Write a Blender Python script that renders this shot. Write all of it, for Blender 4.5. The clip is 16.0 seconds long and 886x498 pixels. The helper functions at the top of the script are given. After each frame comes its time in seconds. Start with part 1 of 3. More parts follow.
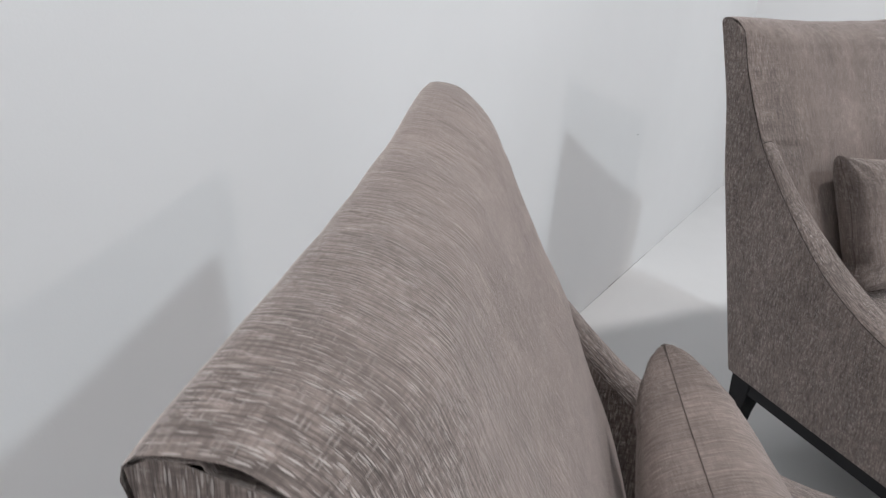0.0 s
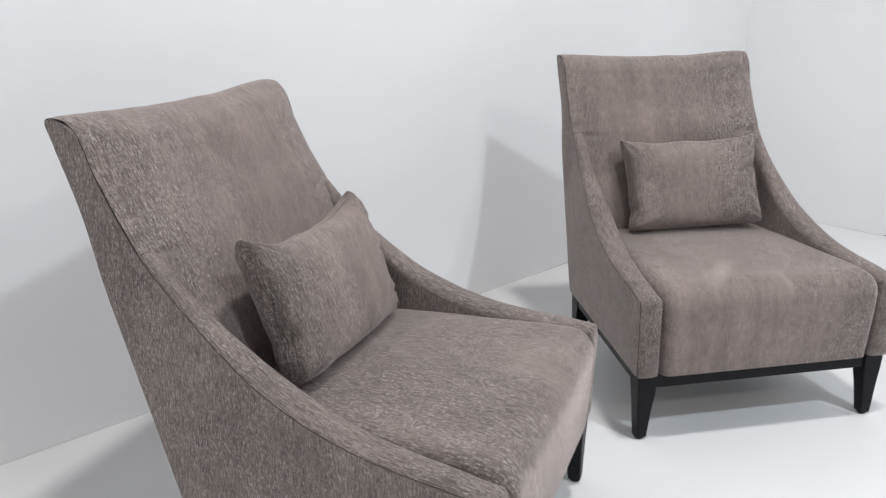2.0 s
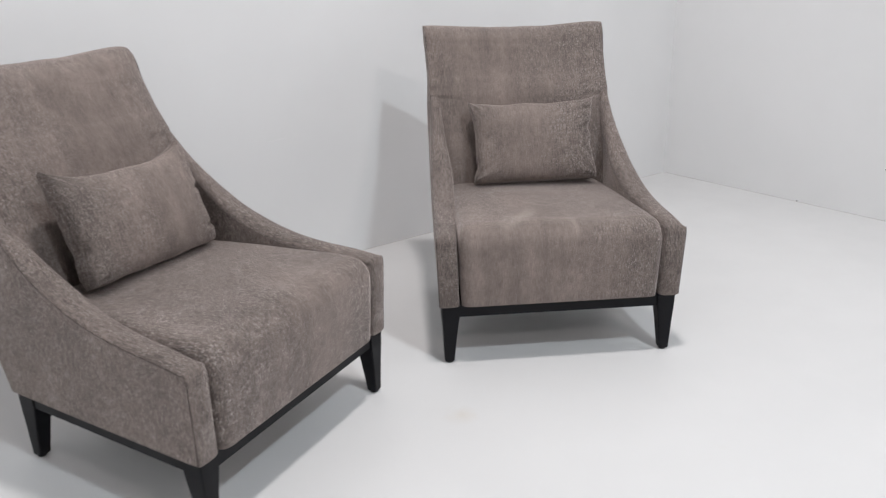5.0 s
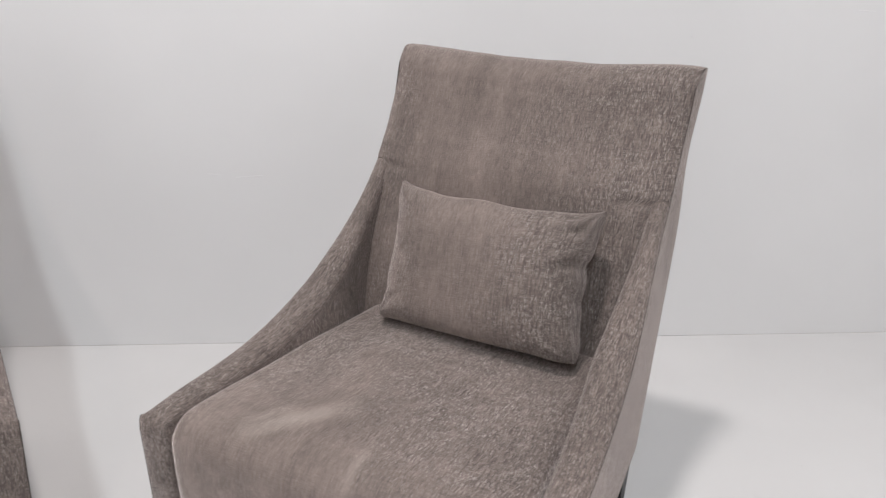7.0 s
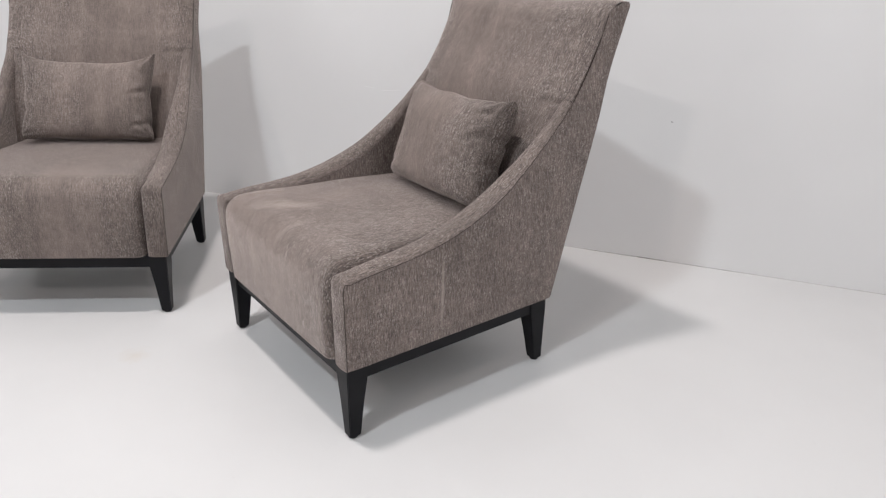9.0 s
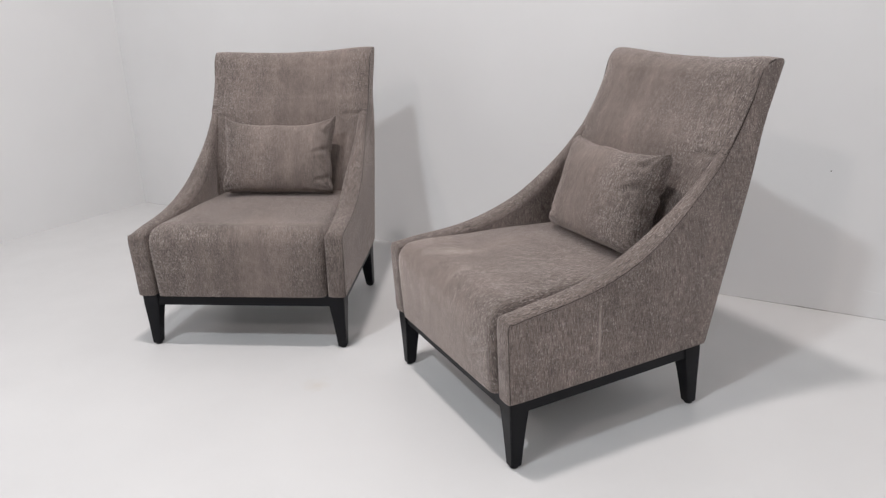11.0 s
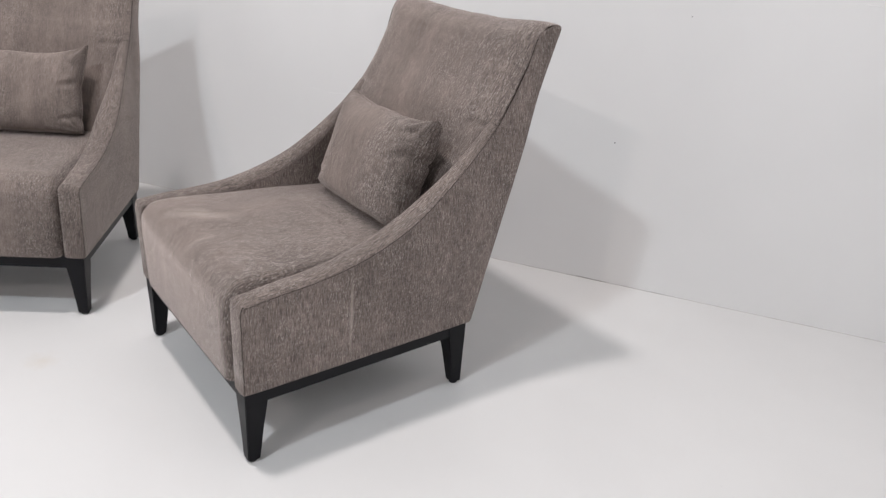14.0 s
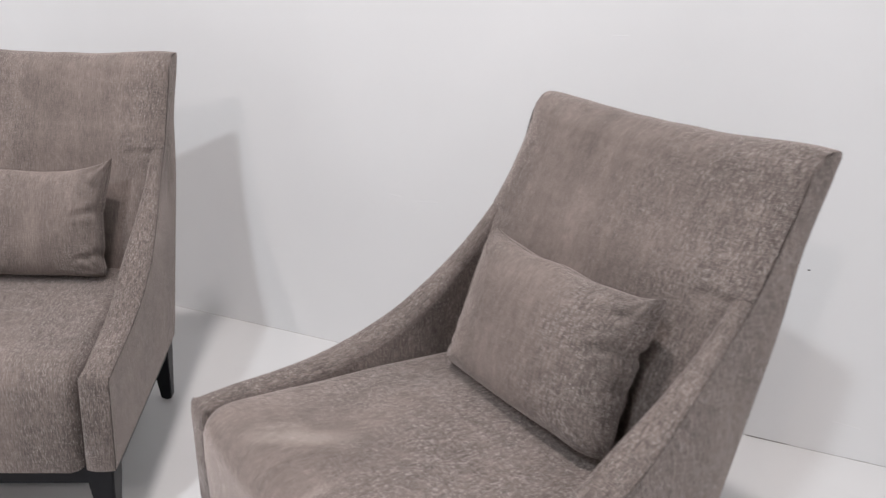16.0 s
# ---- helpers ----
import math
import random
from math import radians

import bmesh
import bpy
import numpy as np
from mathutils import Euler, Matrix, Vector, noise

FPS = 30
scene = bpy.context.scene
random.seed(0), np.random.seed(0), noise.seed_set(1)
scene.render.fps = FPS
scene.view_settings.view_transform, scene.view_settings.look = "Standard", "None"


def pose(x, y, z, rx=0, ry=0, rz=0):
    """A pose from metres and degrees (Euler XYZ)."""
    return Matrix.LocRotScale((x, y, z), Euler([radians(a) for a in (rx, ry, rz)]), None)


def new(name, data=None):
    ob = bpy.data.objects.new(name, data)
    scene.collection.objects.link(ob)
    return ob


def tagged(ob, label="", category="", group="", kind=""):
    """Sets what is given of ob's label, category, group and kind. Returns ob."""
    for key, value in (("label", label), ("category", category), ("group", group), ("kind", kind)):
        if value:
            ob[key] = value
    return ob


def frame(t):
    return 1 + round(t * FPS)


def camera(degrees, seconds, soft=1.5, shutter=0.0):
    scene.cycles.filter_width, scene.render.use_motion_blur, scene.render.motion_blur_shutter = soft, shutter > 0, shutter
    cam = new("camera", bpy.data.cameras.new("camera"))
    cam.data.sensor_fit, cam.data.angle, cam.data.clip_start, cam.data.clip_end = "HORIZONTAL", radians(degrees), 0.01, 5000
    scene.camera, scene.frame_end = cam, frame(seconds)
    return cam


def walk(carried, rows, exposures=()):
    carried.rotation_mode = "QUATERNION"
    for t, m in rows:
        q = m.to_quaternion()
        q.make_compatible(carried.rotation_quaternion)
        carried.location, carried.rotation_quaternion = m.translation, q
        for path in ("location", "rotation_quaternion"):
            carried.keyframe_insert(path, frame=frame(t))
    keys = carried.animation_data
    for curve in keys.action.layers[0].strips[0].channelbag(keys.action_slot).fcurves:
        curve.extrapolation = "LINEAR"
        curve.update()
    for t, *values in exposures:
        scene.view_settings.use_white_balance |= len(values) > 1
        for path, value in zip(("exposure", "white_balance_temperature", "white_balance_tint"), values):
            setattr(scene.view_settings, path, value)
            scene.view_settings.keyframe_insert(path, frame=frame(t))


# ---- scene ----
# Two upholstered armchairs in a white studio bay. Back wall along x at y = 0.876, floor at z = 0.
cam = camera(58.31, 16.0, soft=1.25, shutter=0.18)
ROWS = [
    (0.0, -1.1524, 0.1401, 1.0432, 67.27, -2.89, -57.23),
    (0.5, -1.2347, -0.0076, 1.0532, 66.71, -3.20, -58.02),
    (1.0, -1.3356, -0.3022, 1.0647, 67.10, -1.37, -53.28),
    (1.5, -1.4236, -0.6821, 1.0647, 67.85, -0.85, -52.13),
    (2.0, -1.4332, -1.0634, 1.0840, 71.83, 0.31, -42.75),
    (2.5, -1.5013, -1.4226, 1.0883, 72.22, 0.23, -41.51),
    (3.0, -1.5629, -1.6796, 1.0916, 72.26, 0.15, -41.49),
    (3.2, -1.5686, -1.7591, 1.0941, 72.08, 0.16, -41.38),
    (5.3, -0.8970, -1.7060, 1.0785, 70.30, 1.05, -37.72),
    (5.5, -0.7012, -1.6515, 1.0773, 70.41, 1.11, -37.74),
    (6.0, -0.2643, -1.4675, 1.0701, 70.23, 0.76, -35.20),
    (6.5, 0.1116, -1.2860, 1.0638, 69.68, -0.52, -25.66),
    (6.8, 0.3335, -1.2285, 1.0730, 68.90, -0.90, -9.60),
    (7.0, 0.4738, -1.2137, 1.0832, 69.18, -1.03, -4.10),
    (7.5, 0.7480, -1.3127, 1.0865, 69.45, -1.42, -2.09),
    (8.0, 1.0698, -1.4652, 1.0292, 70.07, -0.41, 17.19),
    (8.2, 1.1785, -1.5328, 1.0214, 69.59, -0.84, 20.97),
    (10.3, 1.4960, -1.8263, 1.0648, 67.99, 0.27, 25.35),
    (10.5, 1.4755, -1.8384, 1.0707, 69.18, 1.20, 28.07),
    (11.0, 1.4544, -1.8646, 1.0780, 71.97, 2.58, 33.13),
    (11.5, 1.4523, -1.8701, 1.0782, 72.39, 2.51, 34.93),
    (12.0, 1.4662, -1.8709, 1.0658, 72.10, 2.23, 34.95),
    (12.5, 1.5062, -1.8437, 1.0525, 70.55, 0.65, 33.82),
    (13.0, 1.5438, -1.8094, 1.0472, 68.87, -1.51, 30.66),
    (13.5, 1.5725, -1.7552, 1.0431, 67.83, -2.91, 26.86),
    (14.0, 1.5273, -1.5908, 1.0888, 67.52, -3.37, 22.90),
    (14.5, 1.4621, -1.4106, 1.1287, 70.18, -2.92, 21.23),
    (15.0, 1.4016, -1.3113, 1.1236, 70.63, -2.62, 21.53),
    (15.5, 1.2294, -1.2164, 1.1355, 70.25, -2.49, 21.66),
    (16.0, 0.9348, -1.0982, 1.1268, 70.27, -2.32, 21.88),
]
EXPOSURES = [(0.0, 0.02, 6230, 9), (0.5, 0.10, 6230, 9), (1.0, 0.24, 6220, 9), (1.5, 0.27, 6200, 9), (2.0, 0.24, 6200, 9), (2.5, 0.18, 6200, 9), (3.2, 0.0, 6200, 9),
             (5.3, 0.02, 6380, 11), (6.0, 0.05, 6450, 12), (6.5, 0.03, 6500, 12), (8.0, 0.12, 6500, 12), (8.2, 0.12, 6500, 12), (10.3, -0.01, 6500, 12), (11.0, -0.04, 6500, 12),
             (13.5, -0.01, 6500, 12), (14.0, 0.09, 6490, 12), (14.5, 0.12, 6490, 12), (15.0, 0.10, 6490, 13), (15.5, 0.11, 6460, 13), (16.0, 0.15, 6440, 13)]
walk(cam, [(t, pose(*row)) for t, *row in ROWS], EXPOSURES)

# ---- light: a row of round high-bay lamps under the ceiling, and bounce from the white room ----
world = bpy.data.worlds.new("world")
world.use_nodes = True
world.node_tree.nodes["Background"].inputs["Color"].default_value = (0.9, 0.95, 1.0, 1)
world.node_tree.nodes["Background"].inputs["Strength"].default_value = 0.02
scene.world = world


def bay_lamp(x, y, z, watts, size, colour):
    data = bpy.data.lights.new("bay_lamp", "AREA")
    data.shape, data.size, data.energy, data.color = "DISK", size, watts, colour
    ob = new("bay_lamp", data)
    ob.matrix_world = pose(x, y, z)
    return ob


bay_lamp(0.05, -3.13, 4.2, 99, 0.34, (0.875, 0.955, 1.0))
bay_lamp(0.0, -5.80, 4.2, 88, 0.34, (1.0, 0.90, 0.86))
bay_lamp(0.06, -0.60, 4.2, 84, 0.34, (1.0, 0.945, 0.92))

# ---- materials ----


def material(name):
    m = bpy.data.materials.new(name)
    m.use_nodes = True
    nt = m.node_tree
    return m, nt, nt.nodes["Principled BSDF"]


def node(nt, kind, **values):
    n = nt.nodes.new(kind)
    for key, value in values.items():
        n.inputs[key.replace("_", " ")].default_value = value
    return n


def ramp(nt, source, stops):
    r = nt.nodes.new("ShaderNodeValToRGB")
    r.color_ramp.elements[0].position, r.color_ramp.elements[1].position = stops[0][0], stops[-1][0]
    for i, (at, c) in enumerate(stops):
        e = r.color_ramp.elements[i] if i < 1 else (r.color_ramp.elements[-1] if i == len(stops) - 1 else r.color_ramp.elements.new(at))
        e.color = (*c, 1) if len(c) == 3 else (c[0], c[0], c[0], 1)
    nt.links.new(source, r.inputs["Fac"])
    return r.outputs["Color"]


def mixed(nt, fac, a, b, blend="MIX"):
    m = nt.nodes.new("ShaderNodeMix")
    m.data_type, m.blend_type = "RGBA", blend
    for value, socket in ((fac, m.inputs[0]), (a, m.inputs[6]), (b, m.inputs[7])):
        if isinstance(value, (int, float)):
            socket.default_value = value
        elif isinstance(value, tuple):
            socket.default_value = (*value, 1)
        else:
            nt.links.new(value, socket)
    return m.outputs[2]


def noise_at(nt, vector, scale, detail=2.0, rough=0.5, stretch=None):
    if stretch:
        mp = nt.nodes.new("ShaderNodeMapping")
        mp.inputs["Scale"].default_value = stretch
        nt.links.new(vector, mp.inputs["Vector"])
        vector = mp.outputs["Vector"]
    n = node(nt, "ShaderNodeTexNoise", Scale=scale, Detail=detail, Roughness=rough)
    nt.links.new(vector, n.inputs["Vector"])
    return n.outputs["Fac"]


def bumped(nt, shader, height, strength, distance):
    b = node(nt, "ShaderNodeBump", Strength=strength, Distance=distance)
    nt.links.new(height, b.inputs["Height"])
    nt.links.new(b.outputs["Normal"], shader.inputs["Normal"])


def maths(nt, op, a, b):
    m = nt.nodes.new("ShaderNodeMath")
    m.operation = op
    for value, socket in ((a, m.inputs[0]), (b, m.inputs[1])):
        if isinstance(value, (int, float)):
            socket.default_value = value
        else:
            nt.links.new(value, socket)
    return m.outputs[0]


def within(nt, uv, centre, radii, slant):
    """Distance from a centre in cloth coordinates, 1 on the slanted ellipse with these radii."""
    mp = nt.nodes.new("ShaderNodeMapping")
    mp.vector_type = "TEXTURE"
    mp.inputs["Location"].default_value = (*centre, 0)
    mp.inputs["Rotation"].default_value = (0, 0, math.radians(slant))
    mp.inputs["Scale"].default_value = (*radii, 1)
    nt.links.new(uv, mp.inputs["Vector"])
    d = nt.nodes.new("ShaderNodeVectorMath")
    d.operation = "LENGTH"
    nt.links.new(mp.outputs["Vector"], d.inputs[0])
    return d.outputs["Value"]


def dashes(nt, vector, across, along, share):
    """Short separate threads: stretched cells of which a share stands out; 1 in a thread, 0 between."""
    mp = nt.nodes.new("ShaderNodeMapping")
    mp.inputs["Scale"].default_value = (across, along, 1)
    nt.links.new(vector, mp.inputs["Vector"])
    cells = nt.nodes.new("ShaderNodeTexVoronoi")
    cells.voronoi_dimensions = "2D"
    cells.inputs["Scale"].default_value = 1.0
    cells.inputs["Randomness"].default_value = 0.75
    nt.links.new(mp.outputs["Vector"], cells.inputs["Vector"])
    chance = nt.nodes.new("ShaderNodeSeparateColor")
    nt.links.new(cells.outputs["Color"], chance.inputs[0])
    chosen = ramp(nt, chance.outputs[0], [(1 - share - 0.06, (0,)), (1 - share + 0.10, (1,))])
    return maths(nt, "MULTIPLY", chosen, ramp(nt, cells.outputs["Distance"], [(0.22, (1,)), (0.38, (0,))]))


def chenille(name, shift, marks, sheen_zone, silver=0.6, low=0.36, velvet=0.75, light_tone=1.0, cross=0.35):
    """Taupe slub chenille: fine ribs along the grain (v), loose cross threads, silvery slubs; smooth paler zones stand
    in for the nap's sheen.
    """
    m, nt, bsdf = material(name)
    uv = nt.nodes.new("ShaderNodeUVMap").outputs["UV"]
    place = nt.nodes.new("ShaderNodeTexCoord").outputs["Object"]
    move = nt.nodes.new("ShaderNodeMapping")
    move.inputs["Location"].default_value = shift
    nt.links.new(place, move.inputs["Vector"])
    obj = move.outputs["Vector"]
    rib = noise_at(nt, uv, 1.0, 2.0, 0.6, (600, 36, 1))
    hair = noise_at(nt, uv, 1.0, 1.0, 0.5, (980, 60, 1))
    weft = noise_at(nt, uv, 1.0, 2.0, 0.6, (70, 560, 1))
    nap = noise_at(nt, obj, 7.5, 3.0, 0.55)
    streak = noise_at(nt, uv, 1.0, 3.0, 0.55, (50, 4.0, 1))
    bands = noise_at(nt, uv, 1.0, 3.0, 0.5, (13, 1.5, 1))
    pile = noise_at(nt, obj, 5.5, 3.0, 0.55)
    mottle = noise_at(nt, obj, 26.0, 4.0, 0.65)
    # the nap's sheen put into the colour: smooth and paler inside the zone, threads outside
    split = nt.nodes.new("ShaderNodeSeparateXYZ")
    nt.links.new(place, split.inputs[0])
    reach = maths(nt, "ABSOLUTE", maths(nt, "SUBTRACT", split.outputs[0], sheen_zone[0]), 0.0)
    reach = maths(nt, "ADD", reach, maths(nt, "MULTIPLY", split.outputs[1], sheen_zone[4]))
    reach = maths(nt, "ADD", reach, maths(nt, "MULTIPLY", maths(nt, "SUBTRACT", nap, 0.5), sheen_zone[3]))
    patch = ramp(nt, maths(nt, "ADD", reach, 0.3), [(max(0.0, sheen_zone[1] + 0.3), (low,)), (max(0.001, sheen_zone[2] + 0.3), (1.0,))])
    stroke = None
    for centre, radii, slant, amount in marks:
        d = within(nt, uv, centre, radii, slant)
        d = maths(nt, "ADD", d, maths(nt, "MULTIPLY", maths(nt, "SUBTRACT", noise_at(nt, uv, 22.0, 4.0), 0.5), 0.9))
        brushed = ramp(nt, d, [(0.25, (amount,)), (1.45, (0,))])
        stroke = brushed if stroke is None else maths(nt, "MAXIMUM", stroke, brushed)
    yarn = maths(nt, "MULTIPLY", ramp(nt, rib, [(0.38, (0,)), (0.60, (1,))]), ramp(nt, weft, [(0.36, (0.45,)), (0.56, (1,))]))
    smooth = mixed(nt, maths(nt, "MULTIPLY", yarn, 0.55), (0.222, 0.178, 0.158), (0.268, 0.217, 0.193))
    woven = mixed(nt, yarn, (0.096, 0.077, 0.069), (0.205, 0.166, 0.149))
    col = mixed(nt, patch, smooth, woven)
    for source, dark, light, amount in ((hair, 0.91, 1.09, 1.0), (rib, 0.93, 1.07, patch), (weft, 0.91, 1.09, patch), (streak, 0.91, 1.09, 1.0), (bands, 0.89, 1.11, 1.0), (pile, 0.86, 1.15, 1.0), (mottle, 0.90, 1.10, 1.0)):
        col = mixed(nt, amount, col, ramp(nt, source, [(0.32, (dark,)), (0.68, (light,))]), "MULTIPLY")
    slit = noise_at(nt, uv, 1.0, 1.0, 0.5, (520, 42, 1))
    gaps = ramp(nt, slit, [(0.29, (1,)), (0.37, (0,))])
    col = mixed(nt, maths(nt, "MULTIPLY", gaps, maths(nt, "MULTIPLY", patch, 0.62)), col, (0.055, 0.047, 0.041))
    # silvery slubs gather in drifts; their glint is mixed in as pale colour
    drift = ramp(nt, noise_at(nt, obj, 17.0, 3.0, 0.6), [(0.36, (0.45,)), (0.62, (1,))])
    shine = maths(nt, "MULTIPLY", ramp(nt, patch, [(0.40, (0.16,)), (0.95, (1,))]), drift)
    glint = maths(nt, "MAXIMUM", dashes(nt, uv, 700, 88, 0.27), maths(nt, "MULTIPLY", dashes(nt, uv, 980, 130, 0.25), 0.6))
    glint = maths(nt, "MAXIMUM", glint, maths(nt, "MULTIPLY", dashes(nt, uv, 105, 720, 0.22), cross))
    glint = maths(nt, "MULTIPLY", glint, shine)
    col = mixed(nt, maths(nt, "MULTIPLY", glint, silver), col, (0.56, 0.51, 0.475))
    # marks in the nap: the pale sheen of brushed strokes goes into the colour
    if stroke is not None:
        col = mixed(nt, stroke, col, (0.46, 0.40, 0.355))
    # brightens or dims this part's copy of the cloth to suit the light on it
    col = mixed(nt, 1.0, col, (0.95 * light_tone, 0.95 * light_tone, 0.95 * light_tone), "MULTIPLY")
    nt.links.new(col, bsdf.inputs["Base Color"])
    nt.links.new(ramp(nt, glint, [(0.0, (0.78,)), (1.0, (0.42,))]), bsdf.inputs["Roughness"])
    bsdf.inputs["Specular IOR Level"].default_value = 0.25
    nt.links.new(maths(nt, "MULTIPLY", ramp(nt, yarn, [(0.0, (0.55,)), (1.0, (1.0,))]), velvet), bsdf.inputs["Sheen Weight"])
    bsdf.inputs["Sheen Roughness"].default_value = 0.36
    bsdf.inputs["Sheen Tint"].default_value = (1.0, 0.88, 0.83, 1)
    height = maths(nt, "ADD", maths(nt, "MULTIPLY", rib, 0.8), maths(nt, "ADD", maths(nt, "MULTIPLY", weft, 0.5), maths(nt, "MULTIPLY", glint, 0.7)))
    bumped(nt, bsdf, height, 0.45, 0.003)
    return m


def plain(name, colour, rough, grain=0.0, spec=0.5, scale=40.0):
    m, nt, bsdf = material(name)
    obj = nt.nodes.new("ShaderNodeTexCoord").outputs["Object"]
    n = noise_at(nt, obj, scale, 3.0)
    dark = tuple(c * (1 - grain) for c in colour)
    nt.links.new(mixed(nt, n, dark, colour), bsdf.inputs["Base Color"])
    r = ramp(nt, noise_at(nt, obj, scale * 0.3, 2.0), [(0.3, (rough * 0.85,)), (0.7, (min(1, rough * 1.15),))])
    nt.links.new(r, bsdf.inputs["Roughness"])
    bsdf.inputs["Specular IOR Level"].default_value = spec
    bumped(nt, bsdf, n, 0.1, 0.001)
    return m


def wall_paint():
    """Matt white roller paint with a faint orange-peel and very light smudges."""
    m, nt, bsdf = material("white_wall_paint")
    obj = nt.nodes.new("ShaderNodeTexCoord").outputs["Object"]
    smudge = noise_at(nt, obj, 1.1, 4.0, 0.6)
    col = ramp(nt, smudge, [(0.30, (0.690, 0.690, 0.690)), (0.60, (0.725, 0.725, 0.725))])
    nt.links.new(col, bsdf.inputs["Base Color"])
    bsdf.inputs["Roughness"].default_value = 0.62
    bsdf.inputs["Specular IOR Level"].default_value = 0.3
    bumped(nt, bsdf, noise_at(nt, obj, 260.0, 2.0), 0.08, 0.001)
    return m


def floor_paint():
    """White painted floor: satin, with faint scuffs and a few beige stains."""
    m, nt, bsdf = material("white_floor_paint")
    obj = nt.nodes.new("ShaderNodeTexCoord").outputs["Object"]
    broad = noise_at(nt, obj, 0.9, 4.0, 0.6)
    col = ramp(nt, broad, [(0.30, (0.590, 0.587, 0.584)), (0.62, (0.635, 0.632, 0.628))])
    stain = ramp(nt, noise_at(nt, obj, 3.1, 5.0, 0.65), [(0.66, (0,)), (0.76, (1,))])
    col = mixed(nt, maths(nt, "MULTIPLY", stain, 0.18), col, (0.58, 0.54, 0.48))
    spot = nt.nodes.new("ShaderNodeVectorMath")
    spot.operation = "DISTANCE"
    spot.inputs[1].default_value = (-0.035, -0.35, 0.0)
    nt.links.new(obj, spot.inputs[0])
    ring = maths(nt, "ADD", spot.outputs["Value"], maths(nt, "MULTIPLY", noise_at(nt, obj, 26.0, 4.0, 0.6), 0.09))
    col = mixed(nt, maths(nt, "MULTIPLY", ramp(nt, ring, [(0.045, (1,)), (0.095, (0,))]), 0.35), col, (0.56, 0.50, 0.42))
    speck = ramp(nt, noise_at(nt, obj, 42.0, 2.0, 0.5), [(0.73, (0,)), (0.78, (1,))])
    col = mixed(nt, maths(nt, "MULTIPLY", speck, 0.10), col, (0.45, 0.43, 0.40))
    nt.links.new(col, bsdf.inputs["Base Color"])
    r = ramp(nt, noise_at(nt, obj, 6.0, 4.0, 0.6), [(0.3, (0.34,)), (0.7, (0.52,))])
    nt.links.new(r, bsdf.inputs["Roughness"])
    bsdf.inputs["Specular IOR Level"].default_value = 0.4
    bumped(nt, bsdf, noise_at(nt, obj, 30.0, 3.0), 0.05, 0.002)
    return m


# painted sheen zone: the middle, where it starts and ends, how ragged, how much more to the front
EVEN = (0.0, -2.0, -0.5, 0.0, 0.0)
# copies of one cloth, flanks lighter, backs and seats darker, to balance the light
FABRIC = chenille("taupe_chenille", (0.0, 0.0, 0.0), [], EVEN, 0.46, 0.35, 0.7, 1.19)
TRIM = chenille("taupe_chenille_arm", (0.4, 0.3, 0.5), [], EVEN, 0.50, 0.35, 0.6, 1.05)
BACK_CLOTH = chenille("taupe_chenille_back", (0.2, 0.5, 0.0), [], (0.08, 0.06, 0.34, 0.42, 0.0), 0.66, velvet=0.9, light_tone=0.95, cross=0.45)
SEAT_CLOTH = chenille("taupe_chenille_seat", (0.5, 0.1, 0.6), [], (0.08, -0.28, -0.02, 0.30, 0.85), 0.72, velvet=0.9, light_tone=0.92)
PILLOW = chenille("taupe_chenille_pillow", (0.3, 0.7, 0.1), [], (0.05, 0.04, 0.24, 0.34, 0.0), 0.70, velvet=0.5, light_tone=0.92, cross=0.85)
# the second chair: strokes brushed into the seat's nap, their sheen painted pale, a pale stripe down one flank
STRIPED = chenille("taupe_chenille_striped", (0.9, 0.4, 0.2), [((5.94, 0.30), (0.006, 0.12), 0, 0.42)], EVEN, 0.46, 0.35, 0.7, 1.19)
BACK_SHEEN = chenille("taupe_chenille_back_sheen", (0.6, 0.9, 0.3), [], (-0.10, 0.06, 0.36, 0.42, 0.0), 0.62, velvet=1.0, light_tone=0.90, cross=0.45)
BRUSHED = chenille("taupe_chenille_brushed", (0.7, 0.2, 0.4), [((2.195, 0.300), (0.120, 0.032), 50, 0.36), ((2.150, 0.285), (0.060, 0.022), 62, 0.22), ((2.338, 0.245), (0.075, 0.011), 94, 0.26)], (-0.10, -0.17, 0.09, 0.26, 0.95), 0.74, velvet=1.0, light_tone=0.98)
PILLOW_SHEEN = chenille("taupe_chenille_pillow_sheen", (0.1, 0.2, 0.8), [], (-0.06, 0.03, 0.22, 0.32, 0.0), 0.70, velvet=0.6, light_tone=0.94, cross=0.85)
EDGE_SEAM = plain("cushion_seam", (0.115, 0.093, 0.084), 0.8, 0.3, 0.2, 200)
SEAM = plain("seam_thread", (0.055, 0.044, 0.039), 0.8, 0.3, 0.2, 200)
LACQUER = plain("black_lacquer", (0.006, 0.006, 0.008), 0.45, 0.3, 0.18, 30)
GLIDE = plain("rubber_glide", (0.02, 0.02, 0.02), 0.7)
CAMBRIC = plain("black_dust_cover", (0.02, 0.02, 0.02), 0.9)
WALL = wall_paint()
FLOOR = floor_paint()
# grey for the unseen ceiling and south wall, chosen to hold back bounce light
CEILING = plain("bounce_limit_grey", (0.21, 0.21, 0.213), 0.8, 0.1, 0.3, 3)
GAP = plain("dirt_in_joint", (0.22, 0.20, 0.18), 0.9, 0.4, 0.2, 25)
GAP_LIGHT = plain("dusty_joint", (0.60, 0.58, 0.56), 0.9, 0.3, 0.2, 25)
GAP_DARK = plain("open_joint", (0.20, 0.17, 0.15), 0.9, 0.4, 0.2, 25)
SPECK = plain("dark_speck", (0.05, 0.045, 0.04), 0.8)
